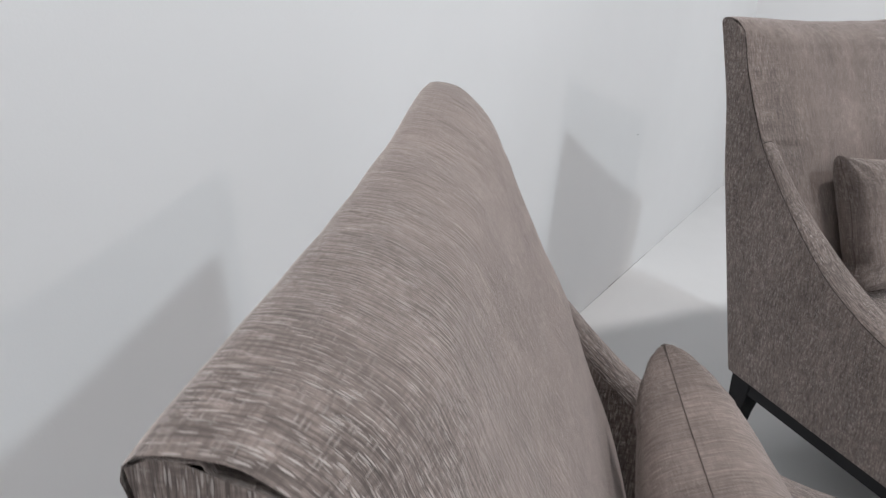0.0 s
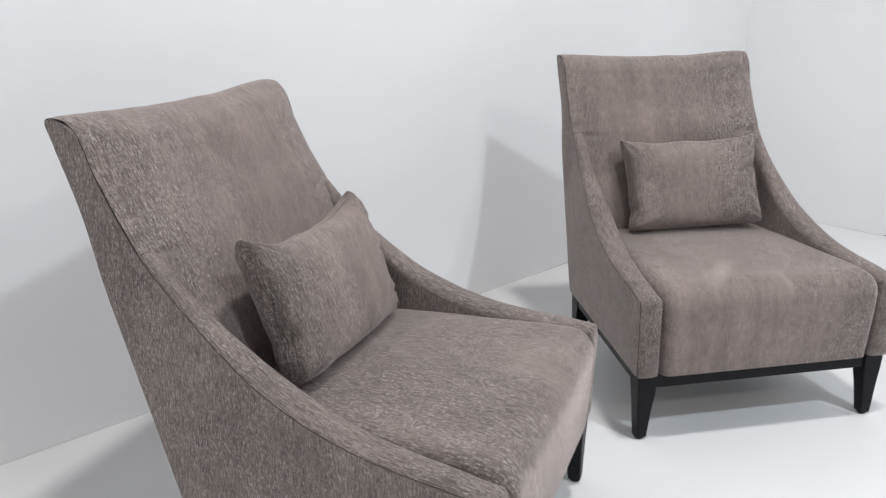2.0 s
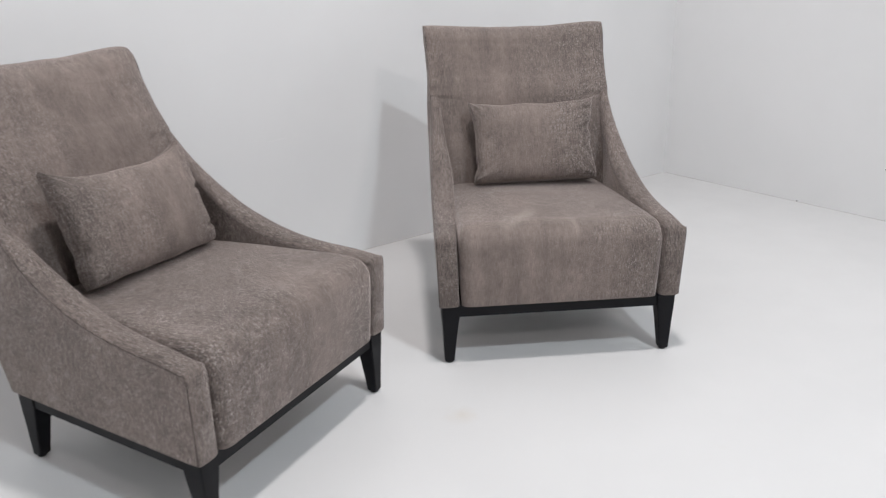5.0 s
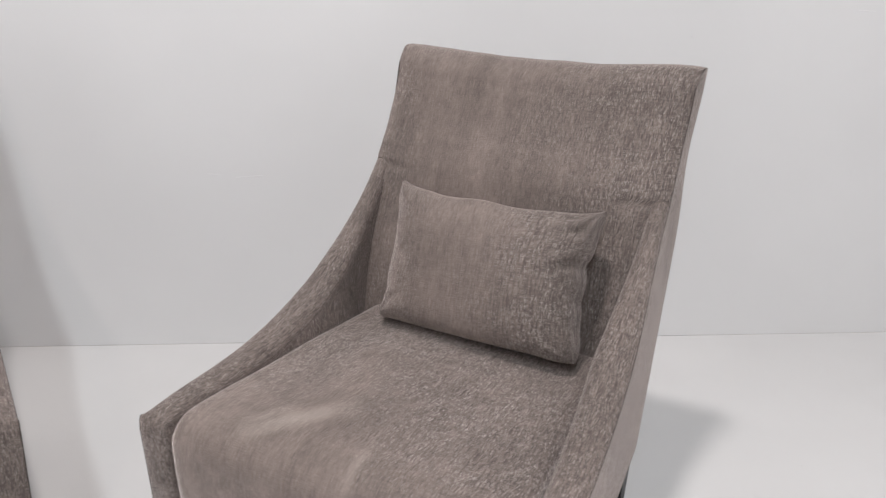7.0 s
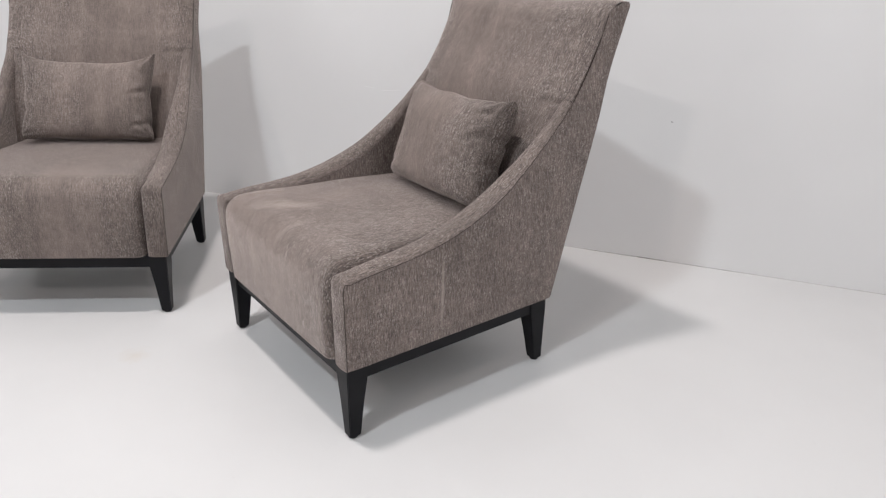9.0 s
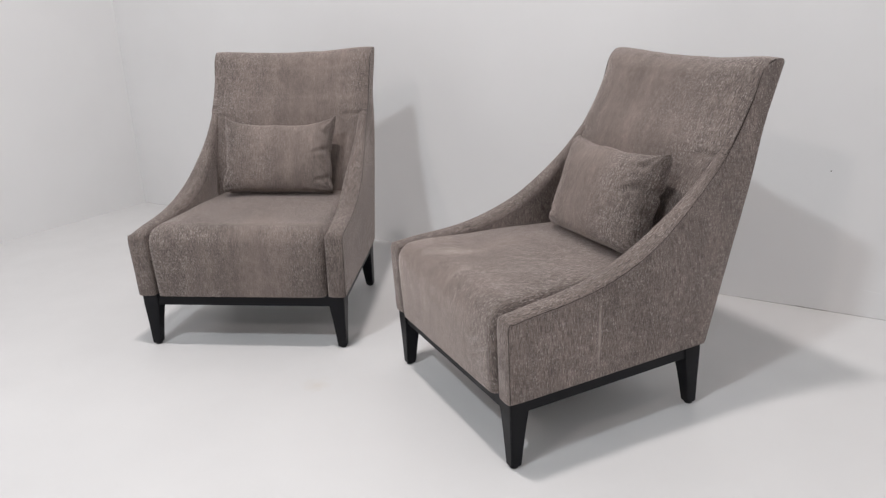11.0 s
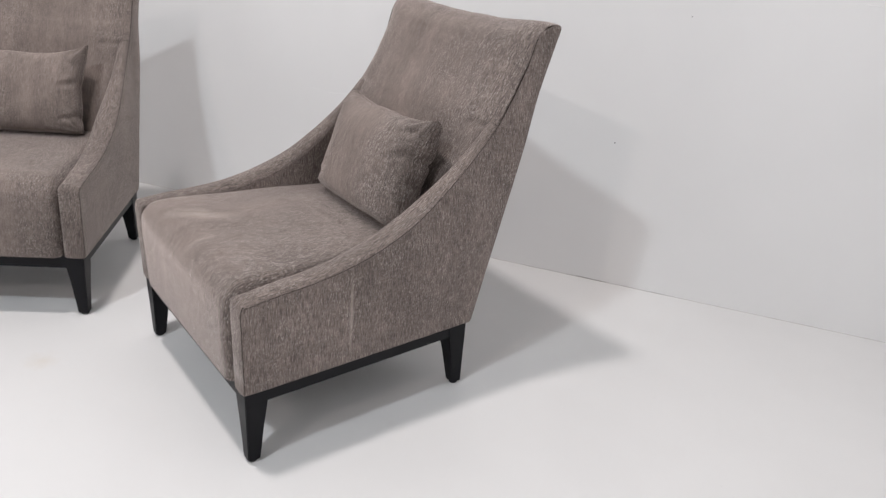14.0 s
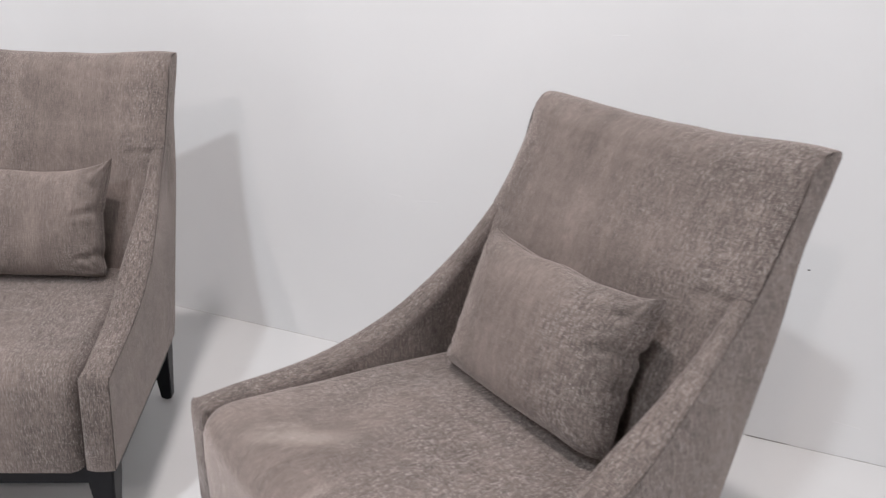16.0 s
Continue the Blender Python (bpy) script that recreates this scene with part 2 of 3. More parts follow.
SCRATCH = plain("paint_scratch", (0.75, 0.75, 0.75), 0.6, 0.02)

# ---- mesh helpers ----


def part(name, bm, mat, parent, label="", smooth=True):
    me = bpy.data.meshes.new(name)
    bmesh.ops.recalc_face_normals(bm, faces=bm.faces)
    bm.to_mesh(me)
    bm.free()
    me.materials.append(mat)
    me.polygons.foreach_set("use_smooth", [smooth] * len(me.polygons))
    ob = new(name, me)
    ob.parent = parent
    if label:
        ob["label"] = label
    return ob


def box(lo, hi, bevel=0.0):
    bm = bmesh.new()
    bmesh.ops.create_cube(bm, size=1)
    for v in bm.verts:
        v.co = Vector([lo[i] + (v.co[i] + 0.5) * (hi[i] - lo[i]) for i in range(3)])
    if bevel:
        bmesh.ops.bevel(bm, geom=bm.edges[:], offset=bevel, segments=2, affect="EDGES")
    return bm


def grid(nu, nv, place, uvat, bm=None):
    """A sheet of nu x nv quads over u, v in 0..1, with cloth coordinates in metres."""
    bm = bm or bmesh.new()
    layer = bm.loops.layers.uv.verify()
    vs = [[bm.verts.new(place(i / nu, j / nv)) for i in range(nu + 1)] for j in range(nv + 1)]
    for j in range(nv):
        for i in range(nu):
            f = bm.faces.new((vs[j][i], vs[j][i + 1], vs[j + 1][i + 1], vs[j + 1][i]))
            for loop, (a, b) in zip(f.loops, ((i, j), (i + 1, j), (i + 1, j + 1), (i, j + 1))):
                loop[layer].uv = uvat(a / nu, b / nv)
    return bm, vs


def spline(points, n):
    """n + 1 points along a smooth curve through the given ones."""
    pts = [Vector(p) for p in points]
    pts = [pts[0] * 2 - pts[1], *pts, pts[-1] * 2 - pts[-2]]
    out = []
    segs = len(pts) - 3
    for k in range(n + 1):
        s = min(k / n * segs, segs - 1e-9)
        i, t = int(s), s - int(s)
        p0, p1, p2, p3 = pts[i:i + 4]
        out.append(0.5 * (2 * p1 + (p2 - p0) * t + (2 * p0 - 5 * p1 + 4 * p2 - p3) * t * t + (3 * p1 - p0 - 3 * p2 + p3) * t ** 3))
    return out


def resample(points, n):
    """n + 1 points at even steps along a polyline, with the length up to each."""
    lens = [0.0]
    for a, b in zip(points, points[1:]):
        lens.append(lens[-1] + (b - a).length)
    out, k = [], 0
    for i in range(n + 1):
        want = lens[-1] * i / n
        while k < len(lens) - 2 and lens[k + 1] < want:
            k += 1
        f = (want - lens[k]) / max(1e-9, lens[k + 1] - lens[k])
        out.append((points[k].lerp(points[k + 1], f), want))
    return out


def tube(path, radius, closed=False, sides=6):
    bm = bmesh.new()
    rings = []
    n = len(path)
    for i, p in enumerate(path):
        a = path[(i - 1) % n] if closed or i else path[0]
        b = path[(i + 1) % n] if closed or i < n - 1 else path[-1]
        t = (b - a).normalized()
        side = t.orthogonal().normalized() if not rings else (side - t * side.dot(t)).normalized()
        up = t.cross(side)
        rings.append([bm.verts.new(p + radius * (math.cos(k * math.tau / sides) * side + math.sin(k * math.tau / sides) * up)) for k in range(sides)])
    for i in range(n if closed else n - 1):
        r, s = rings[i], rings[(i + 1) % n]
        for k in range(sides):
            bm.faces.new((r[k], r[(k + 1) % sides], s[(k + 1) % sides], s[k]))
    return bm


# ---- the room ----
X0, X1, Y0, Y1, TOP, BAY = -2.43, 2.385, -9.0, 0.876, 4.3, -1.0


def wall(name, lo, hi, label):
    ob = part(name, box(lo, hi), WALL, None, smooth=False)
    return tagged(ob, label, "wall", kind="structure")


ground = tagged(part("floor", box((X0 - 0.15, Y0 - 0.15, -0.12), (X1 + 0.15, Y1 + 0.15, 0.0)), FLOOR, None, smooth=False), "white painted studio floor with faint scuffs", "floor", kind="structure")
wall_north = wall("wall_north", (X0 - 0.15, Y1, 0.0), (X1 + 0.15, Y1 + 0.15, TOP), "plain white painted wall behind the armchairs")
wall_west = wall("wall_west", (X0 - 0.15, BAY, 0.0), (X0, Y1, TOP), "plain white painted side wall of the bay")
wall_east = wall("wall_east", (X1, BAY, 0.0), (X1 + 0.15, Y1, TOP), "plain white painted side wall with a speck")
# unseen closing walls and ceiling, added; grey cuts the bounce, white sides feed it
tagged(part("wall_south", box((X0 - 0.15, Y0 - 0.15, 0.0), (X1 + 0.15, Y0, TOP)), CEILING, None, smooth=False), "unseen plain grey wall added to close the studio", "wall", kind="structure")
for name, a, b in (("wall_southwest", X0 - 0.15, X0), ("wall_southeast", X1, X1 + 0.15)):
    tagged(part(name, box((a, Y0, 0.0), (b, BAY, TOP)), WALL, None, smooth=False), "unseen plain white wall added beyond the bay", "wall", kind="structure")
tagged(part("ceiling", box((X0 - 0.15, Y0 - 0.15, TOP), (X1 + 0.15, Y1 + 0.15, TOP + 0.12)), CEILING, None, smooth=False), "unseen plain grey ceiling added to close the studio", "ceiling", kind="structure")

# ---- armchair ----
RAIL_TOP, RAIL_LOW = 0.178, 0.143


def flank(y, z):
    """Half the chair's width at its outer side: it narrows to the rear and flares upwards."""
    ahead = min(1.0, max(0.0, (0.293 + 0.267 * (z - 0.18) - y) / 0.08))
    ahead = ahead * ahead * (3 - 2 * ahead)
    rise = min(1.0, max(0.0, (z - 0.42) / 0.2))
    return 0.345 + 0.03 * (z - 0.178) - 0.068 * (y + 0.313) - 0.012 * ahead * rise * rise * (3 - 2 * rise) - 0.007 * math.exp(-((z - 0.73) / 0.09) ** 2) * (1 - ahead)


def stout(y):
    """How much thicker the arm is than at its front: it swells along the seat and thins out into the back."""
    fade = min(1.0, max(0.0, (0.315 - y) / 0.26))
    return (0.50 + 0.50 * fade * fade * (3 - 2 * fade)) * (1.0 + 0.24 * min(1.0, max(0.0, (y + 0.30) / 0.40)))


SEAM_LINE = [(-0.304, 0.3890), (-0.24, 0.398), (-0.155, 0.406), (-0.08, 0.418), (0.0, 0.441), (0.085, 0.478), (0.15, 0.520), (0.2, 0.558), (0.255, 0.606),
             (0.313, 0.668), (0.355, 0.735), (0.387, 0.800), (0.4055, 0.845)]
HEAD = [(0.4115, 0.858), (0.420, 0.8705), (0.432, 0.8805), (0.447, 0.8865), (0.463, 0.8885), (0.4762, 0.8876), (0.4818, 0.8815)]
REAR = [(0.445, 0.745), (0.408, 0.605), (0.350, 0.395), (0.293, 0.182), (0.290, 0.178)]


HEAD_STEPS = 24


def seam_y(z):
    """How far back the side's front edge stands at height z."""
    pts = [(b, a) for a, b in SEAM_LINE + HEAD[:3]]
    return float(np.interp(z, [p[0] for p in pts], [p[1] for p in pts]))


def side_outline():
    line = [p.to_2d() for p in spline([(a, b, 0) for a, b in SEAM_LINE], 70)]
    line += [p.to_2d() for p in spline([(a, b, 0) for a, b in HEAD], HEAD_STEPS)]
    line += [p for p, _ in resample([Vector(HEAD[-1])] + [Vector(p) for p in REAR], 24)][1:]
    bottom = [Vector((0.29 - 0.603 * k / 16, 0.178)) for k in range(1, 16)]
    front = [Vector((-0.313, 0.178)), Vector((-0.3155, 0.27)), Vector((-0.318, 0.358)), Vector((-0.3165, 0.374)), Vector((-0.3120, 0.384))]
    return line + bottom + front


def on_arm(p):
    """Whether a point of the side's outline lies on the arm's upper edge."""
    return p.y > 0.386 and p.x < seam_y(p.y) + 0.02


def arm_panel(sign, parent, fabric):
    """One side of the chair: sloping arm and flank in one upholstered slab, rounded on its inner edge."""
    outline = side_outline()
    n = len(outline)
    normals = []
    for i in range(n):
        d = outline[(i + 1) % n] - outline[i - 1]
        normals.append(Vector((-d.y, d.x)).normalized())
    # the outline runs clockwise, so the inside lies to its right
    thick = 0.056
    outer = [(0.0, 0.0125), (0.0014, 0.0094), (0.0042, 0.0062), (0.0085, 0.0034), (0.0140, 0.0014), (0.0200, 0.0002)]
    layers = outer + [(0.026, 0.0), (0.031, 0.0)]
    layers += [(thick - 0.022 + 0.022 * math.sin(a), 0.022 * (1 - math.cos(a))) for a in (0.0, 0.35, 0.7, 1.05, 1.4, math.pi / 2)]
    bm = bmesh.new()
    layer = bm.loops.layers.uv.verify()
    lens = [0.0]
    for i in range(n):
        lens.append(lens[-1] + (outline[(i + 1) % n] - outline[i]).length)
    girth = [0.0]
    for (d0, i0), (d1, i1) in zip(layers, layers[1:]):
        girth.append(girth[-1] + math.hypot((d1 - d0) * 1.1, i1 - i0))
    rings = []
    for rank, (depth, inset) in enumerate(layers):
        ring = []
        for p, nn in zip(outline, normals):
            fore = p.x < -0.30
            high = min(1.0, max(0.0, (p.y - 0.66) / 0.06)) if not fore else 0.0
            soft = min(1.0, 0.45 + max(0.0, p.x + 0.318) / 0.08) if on_arm(p) else (0.35 if fore else 0.15)
            head = min(1.0, max(0.0, (p.y - 0.80) / 0.07)) if not fore else 0.0
            if rank >= len(outer):
                q = p - nn * (inset * soft * (1 - high) + high * 0.0145 * (1.0 - 0.60 * head))
            else:
                crown = p.y > 0.876 and not on_arm(p)
                share = (1.0 - 0.45 * head) if on_arm(p) else (0.30 if fore else 0.15 if crown else 0.0)
                q = p - nn * (inset + (0.0125 - inset) * high * (on_arm(p) or crown)) * share
            ring.append(bm.verts.new((sign * (flank(q.x, q.y) - depth * stout(q.x)), q.x, q.y)))
        rings.append(ring)
    for k in range(len(rings) - 1):
        for i in range(n):
            j = (i + 1) % n
            f = bm.faces.new((rings[k][i], rings[k][j], rings[k + 1][j], rings[k + 1][i]))
            for loop, (d, s) in zip(f.loops, ((k, i), (k, i + 1), (k + 1, i + 1), (k + 1, i))):
                loop[layer].uv = (girth[d], lens[s])
            f.material_index = 1
    # the flat faces, as sheets strung between the upper and the lower outline
    m = 71 + HEAD_STEPS
    for ring, depth, off in ((rings[0], 0.0, 6.0 if sign > 0 else 0.0), (rings[-1], thick, 3.0)):
        flat = [Vector((v.co.y, v.co.z)) for v in ring]
        upper = [q for q, _ in resample(flat[n - 5:] + flat[:m + 1], 120)]
        lower = [q for q, _ in resample(flat[n - 5:m - 1:-1], 120)]

        def across(u, v):
            q = lower[round(v * 120)].lerp(upper[round(v * 120)], u)
            soft = 0.0 if depth else 0.0025 * math.sin(math.pi * u) * math.sin(math.pi * v)
            return (sign * (flank(q.x, q.y) - depth * stout(q.x) + soft), q.x, q.y)

        def cloth(u, v):
            q = lower[round(v * 120)].lerp(upper[round(v * 120)], u)
            return (q.x + off, q.y)

        grid(8, 120, across, cloth, bm)
    # where the top strip ends against the back
    i = next(k for k, p in enumerate(outline) if p.y > 0.668)
    tick = [r[i].co + 0.0004 * Vector((0, normals[i].x, normals[i].y)) for r in rings[1:10]]
    bmesh.ops.remove_doubles(bm, verts=bm.verts[:], dist=0.00012)
    ob = part("arm_panel", bm, fabric, parent)
    ob.data.materials.append(TRIM)
    edge = []
    for p, nn in zip(outline[:73], normals):
        inset = 0.0125 * (1.0 - 0.45 * min(1.0, max(0.0, (p.y - 0.80) / 0.07)))
        q = p - nn * inset
        edge.append(Vector((sign * (flank(q.x, q.y) - 0.0004), q.x, q.y)))
    front = []
    for p, nn in zip(outline[-5:], normals[-5:]):
        q = p - nn * 0.0125 * 0.30
        front.append(Vector((sign * (flank(q.x, q.y) + 0.0002), q.x, q.y)))
    part("seam", tube(front + edge, 0.0009), SEAM, ob, "dark stitched seam")
    cross = [Vector((sign * (flank(-0.318, 0.384) - w), -0.3115 + 0.003 * abs(w - 0.024) / 0.02, 0.3845 - 0.004 * abs(w - 0.024) / 0.02)) for w in (0.006, 0.015, 0.024, 0.033, 0.042)]
    part("seam", tube(tick, 0.0007), SEAM, ob, "short dark seam")
    part("seam", tube(cross, 0.0006), SEAM, ob, "dark stitched seam")
    return ob


BACK_FACE = [(0.205, 0.372), (0.222, 0.44), (0.250, 0.53), (0.285, 0.61), (0.311, 0.668)]


def backrest(parent, fabric):
    """The back: set between the arms below, over the full width above, rolled over the top and down the rear."""
    low = [p.to_2d() for p in spline([(a, b, 0) for a, b in BACK_FACE], 20)]
    up = [Vector((seam_y(z) - 0.003, z)) for z in (0.69, 0.71, 0.735, 0.76, 0.785, 0.81, 0.828)]
    arc = [p.to_2d() for p in spline([(0.4030, 0.842, 0), (0.4085, 0.857, 0), (0.417, 0.870, 0), (0.429, 0.8805, 0), (0.444, 0.8895, 0), (0.458, 0.8925, 0), (0.470, 0.8930, 0), (0.4795, 0.8900, 0), (0.4825, 0.881, 0)], 40)]
    down = [Vector((a + 0.0005, b)) for a, b in REAR[:-1]]
    path = resample(low + up + arc + down, 190)
    nv, nu = 190, 52
    kink = 0.668
    s_top = next(s for p, s in path if p.x > 0.462 and p.y > 0.87)

    def place(u, v):
        p, s = path[round(v * nv)]
        y, z = p
        front = s < s_top
        hold = min(1.0, max(0.0, (s_top - s) / 0.10))
        hold = hold * hold * (3 - 2 * hold)
        a = 2 * u - 1
        a = math.copysign(abs(a) ** 0.85, a)
        inner, outer = flank(y, z) - 0.056 * stout(y) + 0.012, flank(y, z) - 0.0006
        rise = 1.0 if not front else min(1.0, max(0.0, (z - kink + 0.014) / 0.022))
        half = inner + (outer - inner) * rise * rise * (3 - 2 * rise)
        x = a * inner + math.copysign(half - inner, a) * max(0.0, (abs(a) - 0.72) / 0.28)
        edge = abs(a) ** 14
        if front:
            y += hold * (-0.015 * (1 - a ** 6) * min(1, max(0, (z - 0.60) / 0.12)) + (0.0045 + 0.0095 * min(1.0, max(0.0, (z - 0.655) / 0.03)) * (1.0 - 0.6 * min(1.0, max(0.0, (z - 0.82) / 0.05)))) * edge)
            # little pleat where the arm meets the back
            y += 0.006 * math.exp(-((z - kink + 0.006) / 0.007) ** 2) * math.exp(-((abs(x) - 0.255) / 0.035) ** 2)
            y += hold * 0.0035 * noise.noise(Vector((x * 9, z * 6, 1.7)))
        lift = min(1, max(0, (z - 0.70) / 0.18)) if front else min(1, max(0, (z - 0.845) / 0.04))
        z += -0.015 * lift * (1 - abs(a) ** 2.2) - 0.0052 * edge * lift + 0.002 * lift * noise.noise(Vector((x * 14, y * 9, 5.1)))
        return (x, y, z)

    def uvat(u, v):
        p, s = path[round(v * nv)]
        a = 2 * u - 1
        return (math.copysign(abs(a) ** 0.85, a) * 0.3 + 0.7, s)

    bm, vs = grid(nu, nv, place, uvat)
    bm.faces.new([vs[0][i] for i in range(nu + 1)] + [vs[nv][i] for i in range(nu, -1, -1)])
    return part("backrest", bm, fabric, parent)


def seat(parent, fabric):
    """The tight seat: crowned top, rounded front edge, front face down to the rail."""
    r = 0.05
    line = [Vector((-0.318, 0.179)), Vector((-0.321, 0.25)), Vector((-0.3235, 0.31)), Vector((-0.3235, 0.352))]
    line += [Vector((-0.3235 + r - r * math.cos(a), 0.352 + r * math.sin(a))) for a in (0.2, 0.4, 0.6, 0.8, 1.0, 1.2, 1.4)]
    line += [Vector((-0.2635, 0.4030)), Vector((-0.15, 0.402)), Vector((0.0, 0.399)), Vector((0.12, 0.395)), Vector((0.28, 0.390))]
    nv, nu = 90, 48
    path = resample(line, nv)

    def place(u, v):
        p, s = path[round(v * nv)]
        y, z = p
        a = 2 * u - 1
        a = math.copysign(abs(a) ** 0.7, a)
        half = flank(y, z) - 0.0635
        x = a * half
        k = max(0.0, (abs(x) - half + 0.026) / 0.026)
        roll = 0.024 * (1 - math.sqrt(max(0.0, 1 - k * k)))
        front = max(0.0, min(1.0, (-0.26 - y) / 0.08))
        top = max(0.0, min(1.0, (z - 0.34) / 0.05))
        swell = (1 - a * a)
        z += top * ((0.010 + 0.003 * min(1.0, max(0.0, (y + 0.12) / 0.16))) * swell * max(0.0, 1 - ((y + 0.02) / 0.33) ** 2) - roll)
        y += front * (1.1 * roll - 0.006 * swell * math.sin(math.pi * min(1, max(0, (p.y - 0.178) / 0.22))))
        z += top * 0.0022 * noise.noise(Vector((x * 7, y * 7, 9.3)))
        return (x, y, z)

    def uvat(u, v):
        a = 2 * u - 1
        return (math.copysign(abs(a) ** 0.7, a) * 0.29 + 2.3, path[round(v * nv)][1])

    bm, vs = grid(nu, nv, place, uvat)
    for i in (0, nu):
        bm.faces.new([vs[j][i] for j in range(nv + 1)])
    return part("seat", bm, fabric, parent)


def leg(parent, sx, front):
    """A square tapered leg, drawn in more on its inner sides, on a small glide."""
    if front:
        x1, y1, bx, by = 0.338, -0.307, 0.331, -0.302
    else:
        x1, y1, bx, by = flank(0.28, 0.17) - 0.006, 0.284, 0.292, 0.284
    d = 1 if front else -1
    top, low = 0.052, 0.027
    bm = bmesh.new()
    rows = []
    for z, t in ((RAIL_TOP + 0.001, 0.0), (RAIL_LOW, 0.12), (0.09, 0.52), (0.005, 1.0)):
        w = top + (low - top) * t
        ox, oy = x1 + (bx - x1) * t, y1 + (by - y1) * t
        rows.append([bm.verts.new((sx * (ox - a * w), oy + d * b * w, z)) for a, b in ((0, 0), (1, 0), (1, 1), (0, 1))])
    for r, s in zip(rows, rows[1:]):
        for k in range(4):
            bm.faces.new((r[k], r[(k + 1) % 4], s[(k + 1) % 4], s[k]))
    bm.faces.new(rows[0])
    bm.faces.new(rows[-1])
    bmesh.ops.bevel(bm, geom=bm.edges[:], offset=0.0018, segments=2, affect="EDGES")
    ob = part("leg", bm, LACQUER, parent, smooth=False)
    cx, cy = sx * (bx - low / 2), by + d * low / 2
    g = bmesh.new()
    bmesh.ops.create_cone(g, cap_ends=True, segments=14, radius1=0.0105, radius2=0.0115, depth=0.006, matrix=Matrix.Translation((cx, cy, 0.003)))
    part("glide", g, GLIDE, ob)


def armchair(m, label, fabric, back_cloth, seat_cloth):
    base = new("armchair")
    for sign in (-1, 1):
        arm_panel(sign, base, fabric)
    backrest(base, back_cloth)
    seat(base, seat_cloth)
    inset = 0.012
    part("apron", box((-0.29, -0.313 + inset, RAIL_LOW), (0.29, -0.313 + inset + 0.022, RAIL_TOP + 0.002), 0.001), LACQUER, base, smooth=False)
    part("apron", box((-0.25, 0.290 - inset - 0.022, RAIL_LOW), (0.25, 0.290 - inset, RAIL_TOP + 0.002), 0.001), LACQUER, base, smooth=False)
    for sign in (-1, 1):
        bm = box((-0.011, -0.262, RAIL_LOW), (0.011, 0.24, RAIL_TOP + 0.002), 0.001)
        for v in bm.verts:
            v.co.x += sign * (flank(v.co.y, 0.16) - inset - 0.011)
        part("apron", bm, LACQUER, base, smooth=False)
        for front in (True, False):
            leg(base, sign, front)
    bm = box((-0.28, -0.28, 0.160), (0.28, 0.26, 0.168))
    part("underside", bm, CAMBRIC, base, "black dust cover", smooth=False)
    base.matrix_world = m
    return tagged(base, label, "armchair", "pair of armchairs")


CHAIR_A = pose(-0.5472, 0.0224, 0, 0, 0, 25.21)
CHAIR_B = pose(0.5472, -0.0224, 0, 0, 0, -31.90)
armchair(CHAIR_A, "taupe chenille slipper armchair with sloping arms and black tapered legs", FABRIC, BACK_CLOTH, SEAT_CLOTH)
armchair(CHAIR_B, "taupe chenille armchair with a brushed mark on its seat", STRIPED, BACK_SHEEN, BRUSHED)


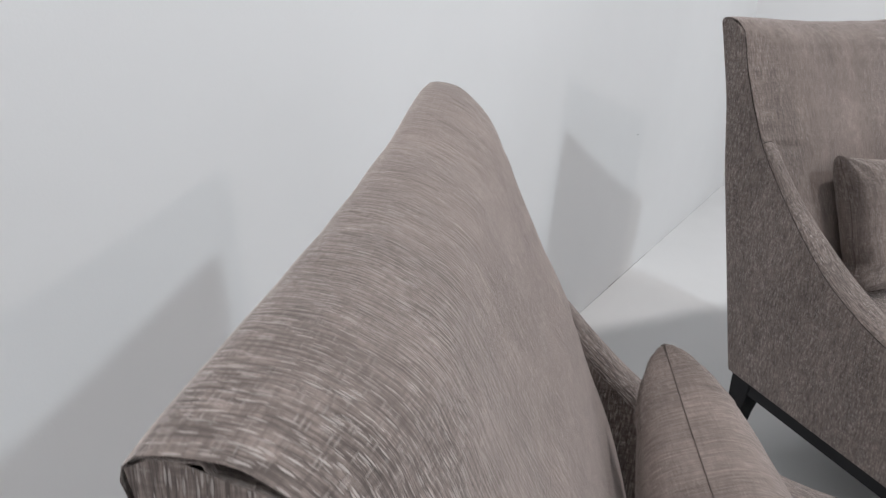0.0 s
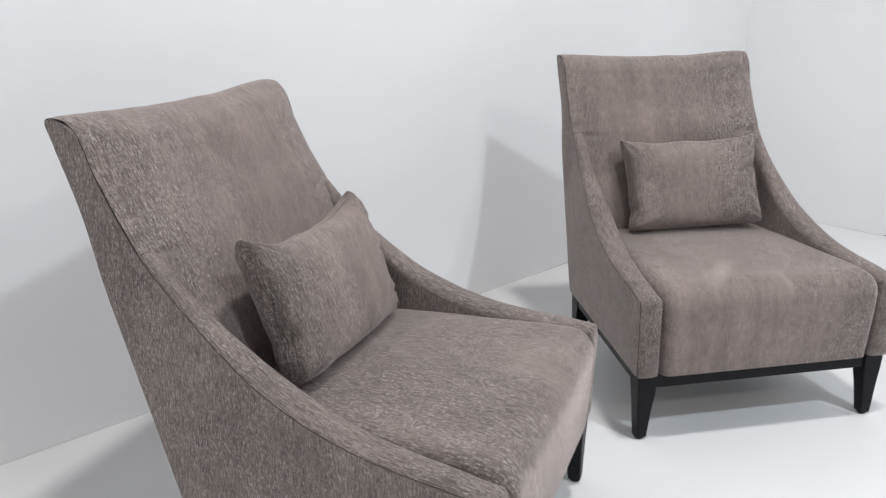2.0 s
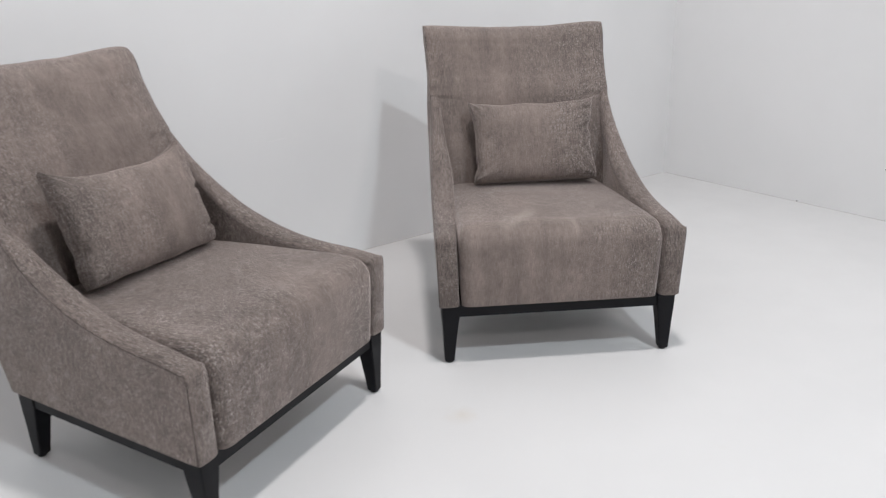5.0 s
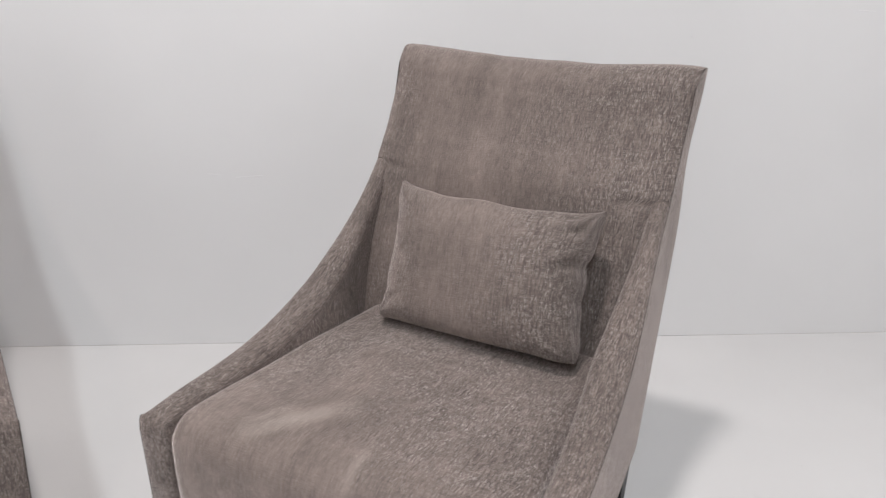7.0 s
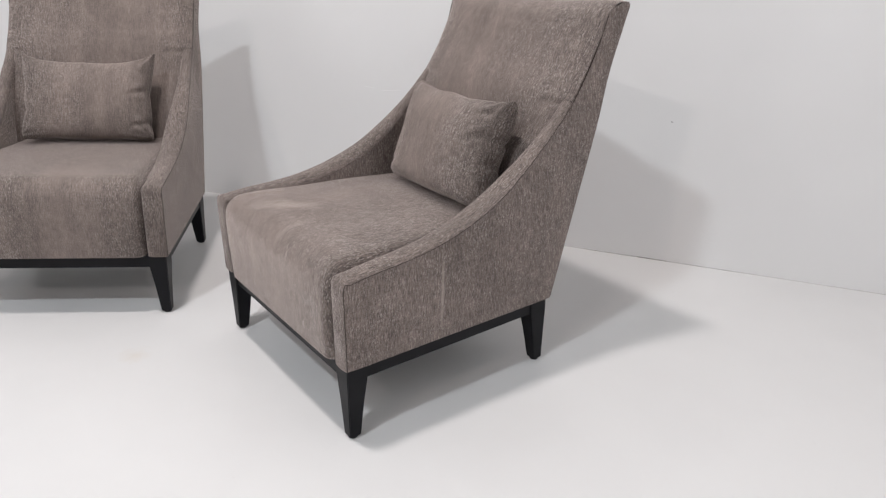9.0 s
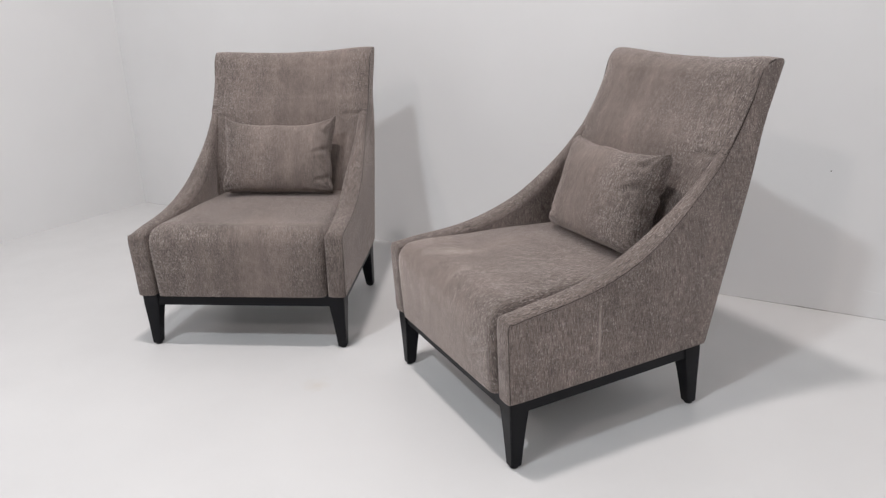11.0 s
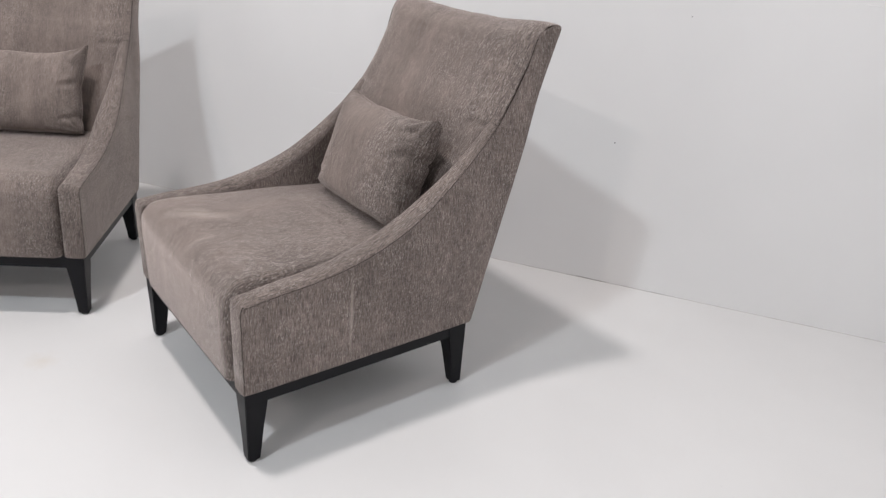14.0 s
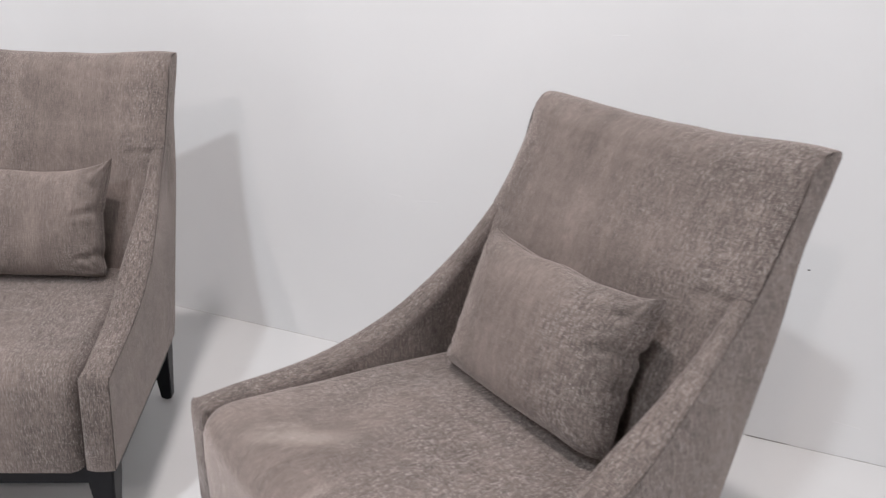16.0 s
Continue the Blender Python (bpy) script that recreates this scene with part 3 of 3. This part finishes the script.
# ---- lumbar cushions ----
def cushion(m, label, seed, folds, nicks, fabric, ears, sag):
    """A rectangular knife-edge cushion: eared corners, edges drawn in, creases and nicks at the seam."""
    hw, hh, t = 0.206, 0.131, 0.069
    n, k = 72, 48

    def outline(a, b):
        x = (hw + (0.004 * b * b if b > 0 else 0.0)) * a * (1 - ears * (1 - b * b) ** 0.8) * (1 - (0.026 if b > 0 else 0.032) * (a * b) ** 8) + 0.003 * noise.noise(Vector((a * 2, b * 3, seed)))
        z = (hh if b > 0 else hh + 0.005 * b * b) * b * (1 - ((sag - 0.035 * math.exp(-((a + 0.05) / 0.28) ** 2)) if b > 0 else -0.012) * (1 - a * a) ** 0.7) + 0.003 * noise.noise(Vector((a * 3, b * 2, seed + 7)))
        z += 0.09 * (sag - 0.16) * max(0.0, b) * a ** 6
        for na, nb, width, depth in nicks:
            x -= math.copysign(depth, na) * math.exp(-((b - nb) / width) ** 2) * max(0.0, a * na) ** 6
        return x, z

    def place(face):
        def at(u, v):
            a, b = math.sin((u - 0.5) * math.pi), math.sin((v - 0.5) * math.pi)
            x, z = outline(a, b)
            puff = ((1 - abs(a) ** 2.6) ** 0.5) * ((1 - abs(b) ** 2.6) ** 0.5)
            h = t * puff ** (0.54 if b > 0 else 0.54 - 0.06 * b * b)
            for fx, fz, ang, length, depth in folds:
                dx, dz = x - fx, z - fz
                along, off = dx * math.cos(ang) + dz * math.sin(ang), -dx * math.sin(ang) + dz * math.cos(ang)
                g = math.exp(-(along / length) ** 2) * min(1, puff * 4)
                h += 0.9 * depth * g * (0.7 * math.exp(-((off - 0.012) / 0.009) ** 2) - math.exp(-(off / 0.006) ** 2) + 0.4 * math.exp(-((off + 0.014) / 0.010) ** 2))
            # puckers that run in from the corners
            r = math.hypot(abs(x) - hw, abs(z) - hh)
            turn = math.atan2(hh - abs(z), hw - abs(x) + 1e-6)
            h += 0.0042 * math.sin(turn * 13 + seed) * math.exp(-(r / 0.055) ** 2) * min(1, puff * 4)
            h += 0.0045 * noise.noise(Vector((x * 10, z * 10, seed + 3 * face))) * min(1, puff * 2)
            return (x, -face * h, z)
        return at

    bm = bmesh.new()
    for face in (1, -1):
        grid(n, k, place(face), lambda u, v: (0.46 * (u - 0.5) + 15.1 + face, 0.31 * (v - 0.5) + seed), bm)
    bmesh.ops.remove_doubles(bm, verts=bm.verts[:], dist=0.0003)
    ob = part("lumbar_cushion", bm, fabric, None)
    ring = [(i / 40 * 2 - 1, -1) for i in range(40)] + [(1, i / 28 * 2 - 1) for i in range(28)] + [(1 - i / 40 * 2, 1) for i in range(40)] + [(-1, 1 - i / 28 * 2) for i in range(28)]
    pts = [Vector((x, 0, z)) for x, z in (outline(a, b) for a, b in ring)]
    part("seam", tube(pts, 0.0006, True), EDGE_SEAM, ob, "stitched edge seam")
    ob.matrix_world = m
    return tagged(ob, label, "cushion", "lumbar cushions")


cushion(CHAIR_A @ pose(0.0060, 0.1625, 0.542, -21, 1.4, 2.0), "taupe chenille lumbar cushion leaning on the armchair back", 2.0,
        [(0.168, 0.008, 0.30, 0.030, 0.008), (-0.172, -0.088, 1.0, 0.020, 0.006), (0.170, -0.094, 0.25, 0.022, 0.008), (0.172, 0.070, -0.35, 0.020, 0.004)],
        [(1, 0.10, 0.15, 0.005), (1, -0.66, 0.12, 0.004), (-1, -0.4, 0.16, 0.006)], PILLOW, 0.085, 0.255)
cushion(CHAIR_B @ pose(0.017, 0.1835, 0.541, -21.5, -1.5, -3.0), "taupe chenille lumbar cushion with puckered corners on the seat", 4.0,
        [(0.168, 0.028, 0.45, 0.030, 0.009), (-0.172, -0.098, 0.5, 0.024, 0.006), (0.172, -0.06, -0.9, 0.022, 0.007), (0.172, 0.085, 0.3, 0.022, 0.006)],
        [(1, 0.22, 0.11, 0.007), (1, -0.25, 0.08, 0.004), (-1, -0.60, 0.14, 0.008)], PILLOW_SHEEN, 0.095, 0.160)

# ---- marks on the walls ----


def speck(x, z, size, parent, side=False):
    bm = bmesh.new()
    bmesh.ops.create_icosphere(bm, subdivisions=1, radius=size)
    for v in bm.verts:
        a, d, h = v.co.x * 1.25, v.co.y * 0.25, v.co.z * 0.8
        v.co = Vector((X1 - 0.0005 + d, x + a, z + h)) if side else Vector((x + a, Y1 - 0.0005 + d, z + h))
    part("speck", bm, SPECK, parent, "small dark speck")


def scratch(x0, z0, x1, z1, parent, mat=SCRATCH, wide=0.0011):
    """A thin raised scrape in the paint of the back wall, bent a little on its way."""
    n = 9
    pts = [Vector((x0 + (x1 - x0) * k / n, Y1 + 0.0003, z0 + (z1 - z0) * k / n + 0.0022 * noise.noise(Vector((x0 * 9 + k * 0.7, z0, 3))))) for k in range(n + 1)]
    part("scratch", tube(pts, wide), mat, parent, "thin scrape in the paint")


def joint(a0, a1, side, parent, mat, height):
    """The uneven open joint between wall and floor."""
    n = max(4, int((a1 - a0) / 0.03))
    bm = bmesh.new()
    low, high = [], []
    for k in range(n + 1):
        a = a0 + (a1 - a0) * k / n
        h = height * (0.55 + 0.9 * abs(noise.noise(Vector((a * 11, 2.0, 4.0)))))
        out = 0.0012
        spot = (lambda d, z: (X1 - d, a, z)) if side else (lambda d, z: (a, Y1 - d, z))
        low.append(bm.verts.new(spot(out, 0.0003)))
        high.append(bm.verts.new(spot(out * 0.5, h)))
    for k in range(n):
        bm.faces.new((low[k], low[k + 1], high[k + 1], high[k]))
    part("joint", bm, mat, parent, "dirty joint along the floor", smooth=False)


speck(1.112, 0.476, 0.0024, wall_north)
speck(1.28, 0.875, 0.0016, wall_north)
speck(-0.265, 0.223, 0.004, wall_east, True)
speck(0.11, 0.004, 0.0035, wall_east, True)
scratch(0.078, 0.496, 0.154, 0.502, wall_north)
scratch(0.006, 0.506, 0.040, 0.503, wall_north, wide=0.001)
scratch(1.236, 0.094, 1.30, 0.088, wall_north, SCRATCH, 0.0008)
scratch(0.585, 0.983, 0.625, 0.985, wall_north, wide=0.001)
scratch(1.72, 0.948, 1.77, 0.945, wall_north, SCRATCH, 0.0009)
joint(X0 + 0.02, 0.86, False, wall_north, GAP_LIGHT, 0.002)
joint(0.86, 1.04, False, wall_north, GAP, 0.0014)
joint(1.045, 1.15, False, wall_north, GAP_DARK, 0.003)
joint(1.155, 1.38, False, wall_north, GAP, 0.0013)
joint(1.385, X1 - 0.02, False, wall_north, GAP_LIGHT, 0.002)
joint(-4.0, Y1 - 0.02, True, wall_east, GAP_LIGHT, 0.002)
